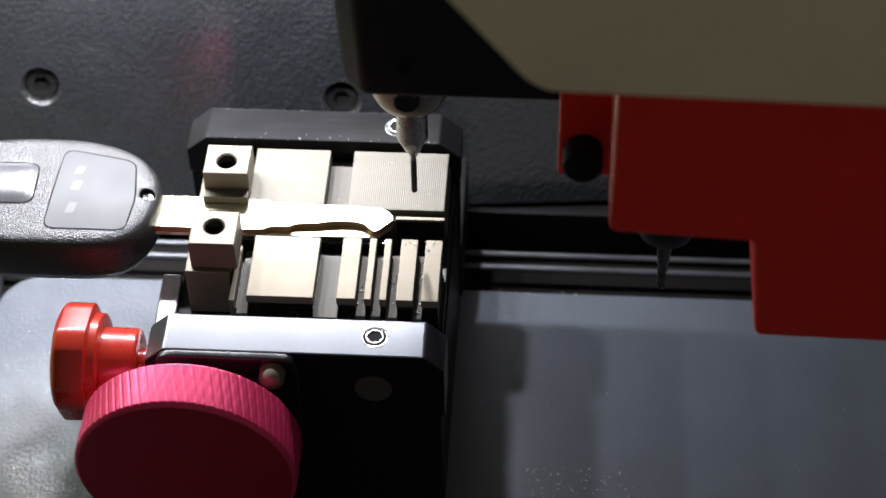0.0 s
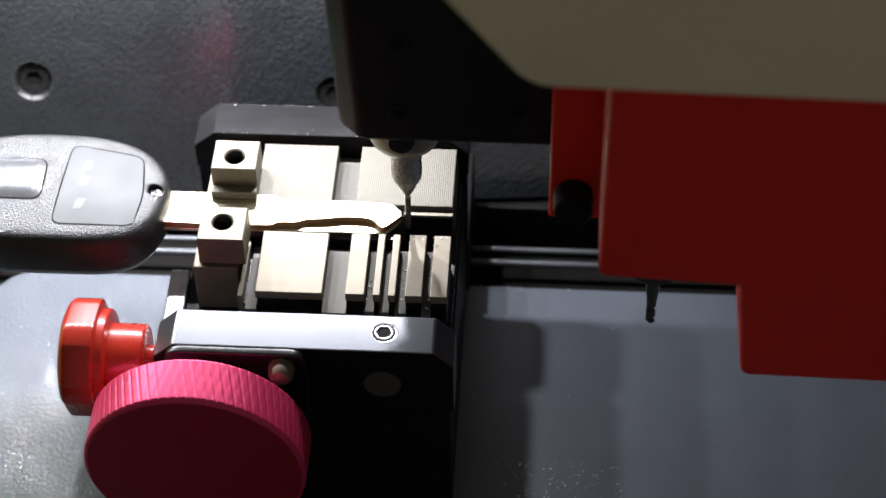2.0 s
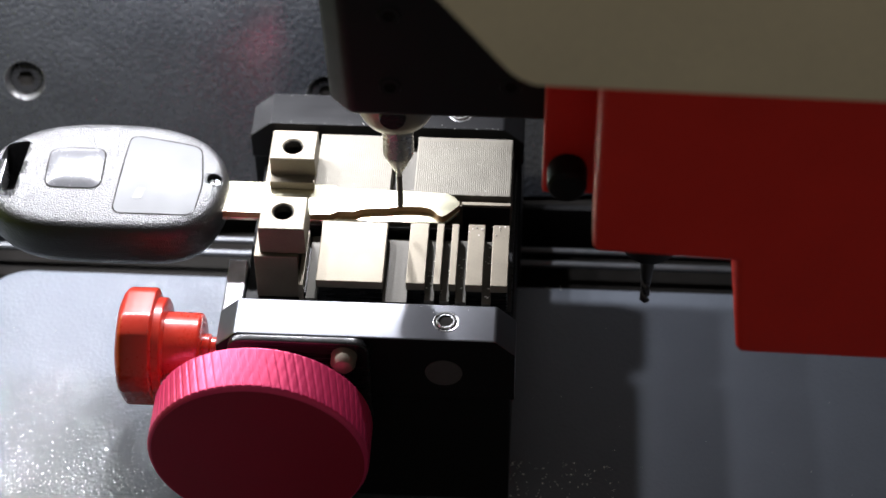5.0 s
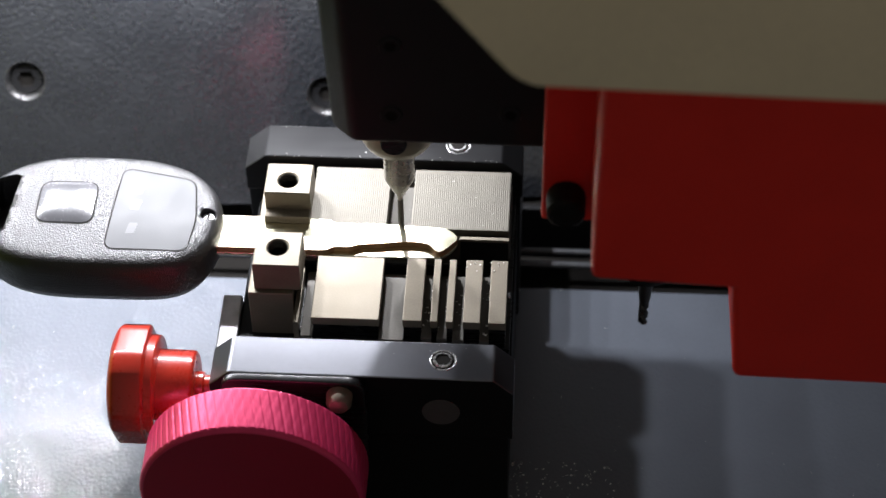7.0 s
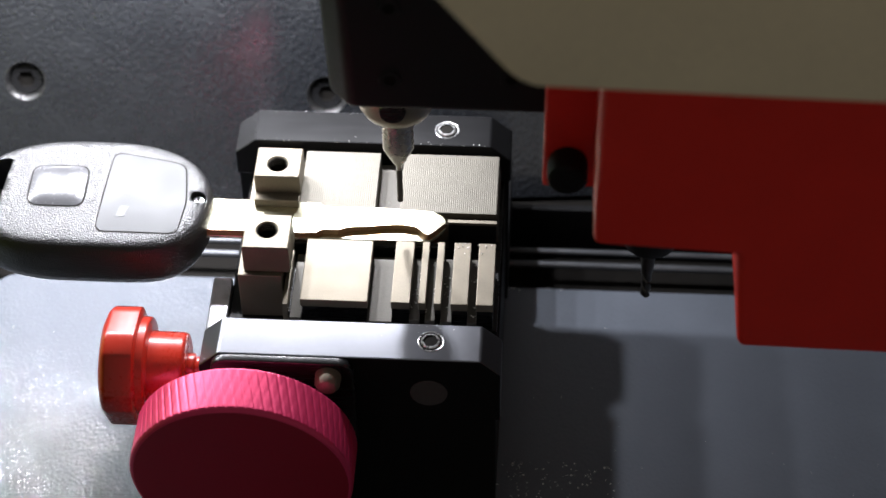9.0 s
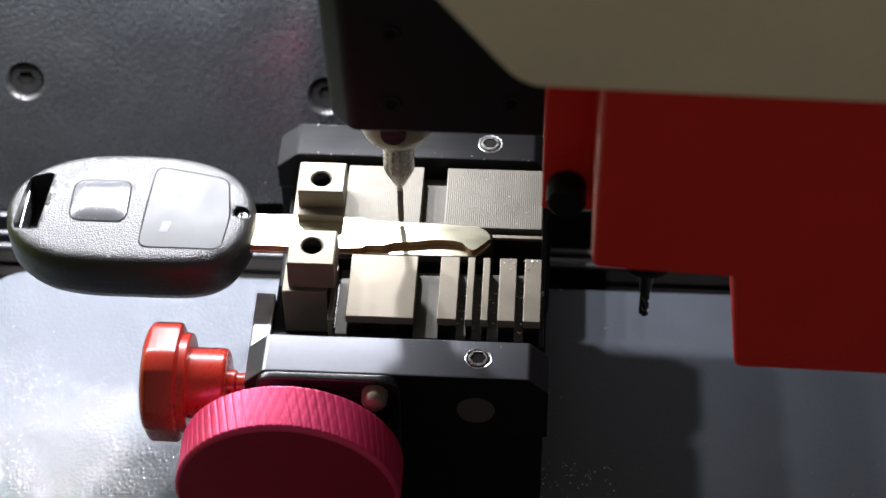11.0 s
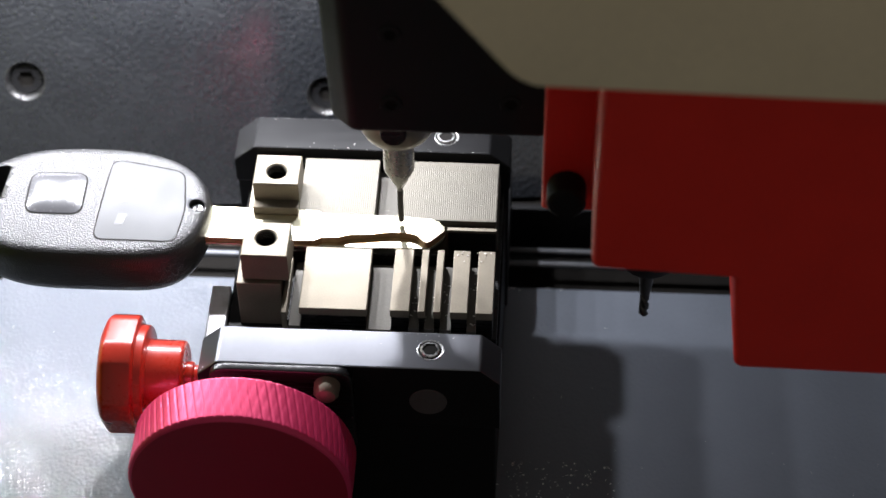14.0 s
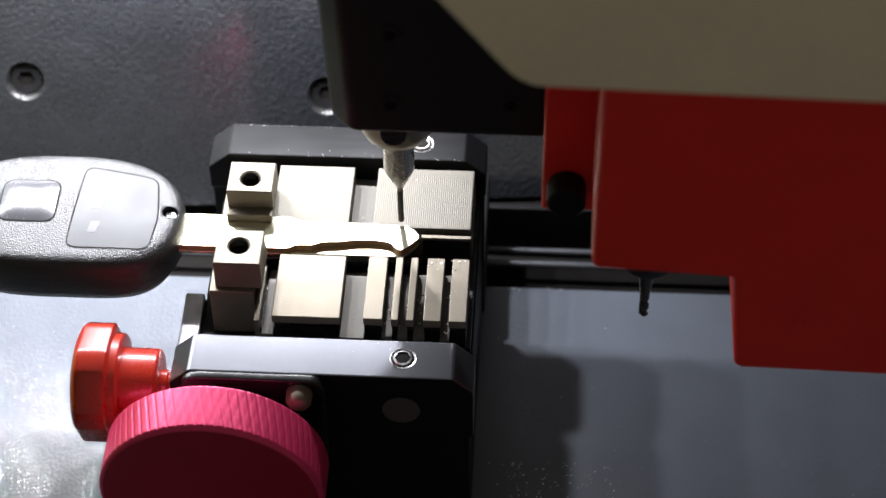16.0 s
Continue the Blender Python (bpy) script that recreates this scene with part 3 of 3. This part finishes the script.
# ---- head ----
def head():
    h = tagged(new("milling_head"), "black milling head with red housing and two cutters", "machine head")
    shell = prism([(-16.8, -20), (30, -20), (30, 24), (-21.6, 24), (-21.6, -15.0)], 115, 215, "z")
    for v in shell.verts:
        if v.co.z > 200 and v.co.x < 0:
            v.co.x -= 3.9
    bevelled(shell, 1.8, 5, [e for e in shell.edges if all(v.co.z < 116 for v in e.verts) or any(v.co.x < -15 and v.co.y < 0 for v in e.verts)])
    part("head_housing", shell, black_plastic, h, "matt black spindle housing with a chamfered edge", True, 25)
    for x, z in ((-8.3, 142.1), (-8.6, 123.6), (15.4, 124.6)):
        socket_screw("housing_screw", (x, -20.25, z), 2.4, h, "y", black_plastic, deep=0.2)
    chuck = part("chuck", lathe([(130, 9.0), (97.5, 9.0), (94, 8.6), (91.5, 7.5), (90.0, 5.6), (89.6, 3.8)], (-10.0, 7.0, 0), "z", 56), chuck_steel, h, "satin cream steel tool chuck", True, 30)
    part("set_screw", lathe([(-2.3, 2.7), (-1.8, 2.95), (1.5, 2.95)], (-10.2, 0, 97.6), "y", 32), black_steel, chuck, "black set screw", True)
    tool = part("cutter", lathe([(93, 3.5), (79.8, 3.5), (79.0, 3.45), (73.4, 1.0), (72.9, 0.66), (62.3, 0.66), (62.2, 0.5)], (-10.0, 7.0, 0), "z", 32), steel, h, "slim steel tracer cutter", True, 30)
    part("tip", lathe([(72.0, 0.69), (62.0, 0.69), (61.9, 0.5)], (-10.0, 7.0, 0), "z", 20), carbide, tool, "dark carbide tip", True)
    # red housing
    outer = [(32.0, 114.7), (59.4, 113.2), (61.6, 86.8), (150, 84.8), (150, 200), (32.0, 200)]
    part("red_housing", prism(outer, -55, 0, "y", 1.7, 5), red_paint, h, "satin red painted housing with a stepped bottom", True)
    part("red_block", prism([(22.1, 105.0), (33, 105.0), (33, 190), (22.1, 190)], -30, -12, "y", 0.8, 3), red_paint, h, "narrow red side block", True)
    knob = part("lock_screw", lathe([(-36, 3.3), (-35.4, 3.9), (-31, 4.0), (-30, 3.8), (-26, 3)], (27.0, 0, 112.6), "y", 40), body_steel, h, "black socket lock screw", True)
    socket_screw("lock_socket", (27.0, -36.1, 112.6), 3.0, knob, "y", body_steel)
    collar = part("probe_collar", lathe([(120, 7), (55.5, 7), (51.0, 6.2), (49.2, 4.6), (48.5, 2.6), (48.0, 2.0)], (46.8, 0.0, 8.3), "z", 44), black_plastic, h, "dark tapered spindle collar", True)
    def flutes(along, r, a):
        return r * (1 - 0.34 * max(0.0, math.cos(2 * a + along * 1.9)) ** 2) if along < 39.5 else r
    prof = [(48, 1.9), (46.5, 1.75), (43, 1.55), (40, 1.3)] + [(39.5 - 0.25 * i, 1.15) for i in range(30)] + [(31.9, 0.7)]
    part("end_mill", lathe(prof, (46.8, 0.0, 8.3), "z", 36, flutes), carbide, collar, "small twisted end mill", True, 60)
    return h


def cover():
    out = [(-16, 225), (4.6, 197.5), (15.0, 183.8), (16.4, 182), (18.2, 180.6), (20.5, 179.5), (180, 175.8), (180, 240), (-16, 240)]
    ob = tagged(new("machine_cover"), "beige powder coated cover panel over the machine head", "cover")
    part("panel", prism(out, -75, -68, "y", 0.8, 3), cover_paint, ob, "", True)
    part("fold", prism([(20.5, 179.45), (180, 175.75), (180, 178), (20.5, 181.8)], -68, -52, "y", 0.3), cover_paint, ob, "folded bottom edge", True)
    return ob


def led_bar():
    ob = tagged(new("led_bar"), "slim lamp bar with white leds above the clamp", "lamp")
    part("lamp_housing", box(-202, -13, 58, 80, LED_Z + 2.5, LED_Z + 9, 1), panel_paint, ob, "dark lamp housing")
    for x, watt in zip(LED_X, LED_WATTS):
        part("led_lens", lathe([(0.6, 2.0), (2.6, 2.6)], (x, LED_Y, LED_Z), "z", 20), led_glow, ob, "white led")
        lamp = bpy.data.lights.new("led", "AREA")
        lamp.shape, lamp.size, lamp.energy, lamp.color = "DISK", 0.0045, watt, (0.94, 0.95, 1.02)
        lo = new("led", lamp)
        lo.matrix_basis = Matrix.Translation(Vector((x, LED_Y, LED_Z)) * MM)
    return ob


key_clamp, red_knob = clamp()
key = car_key()
milling_head = head()
cover()
led_bar()

# ---- what moves ----
TABLE = [
    (0.0, -18.68, 7.22), (0.5, -18.62, 7.26), (1.0, -18.58, 7.3), (1.5, -18.61, 7.2), (1.7, -18.0, 7.2), (2.0, -15.04, 7.16), (2.3, -16.2, 7.3), (2.5, -16.31, 7.46), (2.8, -16.0, 7.46),
    (3.0, -11.8, 7.49), (3.2, -5.6, 7.5), (3.4, -0.6, 7.9), (3.5, 0.11, 9.81), (3.7, 0.22, 15.69), (3.9, 0.2, 17.6), (4.5, 0.1, 16.0), (5.3, 0.0, 8.5),
    (5.8, -0.04, 3.41), (6.0, 0.01, -0.8), (6.2, 0.03, -0.8), (6.5, 0.06, -0.57), (7.0, 0.0, 0.0), (7.5, 0.08, 1.09), (8.0, 0.08, 1.09), (8.2, -0.2, 1.8), (8.5, -1.96, 5.32), (8.7, -2.77, 5.32),
    (9.2, -3.0, 5.0), (10.0, 0.5, 2.2), (10.8, 5.1, 0.0), (11.0, 7.61, 0.88), (11.5, 7.72, 2.05), (12.0, 4.32, 1.26), (12.5, 4.27, 1.79), (13.0, 0.71, 1.49), (13.5, -0.89, 0.05), (14.0, -2.97, 2.78), (14.5, -6.36, 0.23), (15.0, -6.30, 4.28), (15.5, -8.89, 0.12), (16.0, -8.78, 0.13)]
HEAD = [
    (0.0, 11.15), (0.5, 7.05), (1.0, 2.65), (1.5, -1.56), (2.0, -2.58), (2.3, -2.4), (2.5, -1.28), (3.0, 2.42), (3.5, 2.41), (3.7, 2.4), (4.6, 3.6), (5.6, 5.0), (6.0, 4.37), (6.5, 0.35), (7.0, -3.11),
    (7.5, -2.06), (8.0, 5.64), (8.5, 6.92), (8.7, 6.9), (9.6, 4.0), (10.6, 0.3), (11.0, -0.1), (11.5, -0.2), (16.0, -0.2)]


def motions():
    table = [(t, pose(x * MM, y * MM, 0)) for t, x, y in TABLE]
    walk(key_clamp, table)
    walk(key, table)
    # the loose red knob lags behind on its stem
    walk(red_knob, [(t, pose(-0.075 * x * MM, 0, 0)) for t, x, y in TABLE])
    walk(milling_head, [(t, pose(0, 0, z * MM)) for t, z in HEAD])


motions()
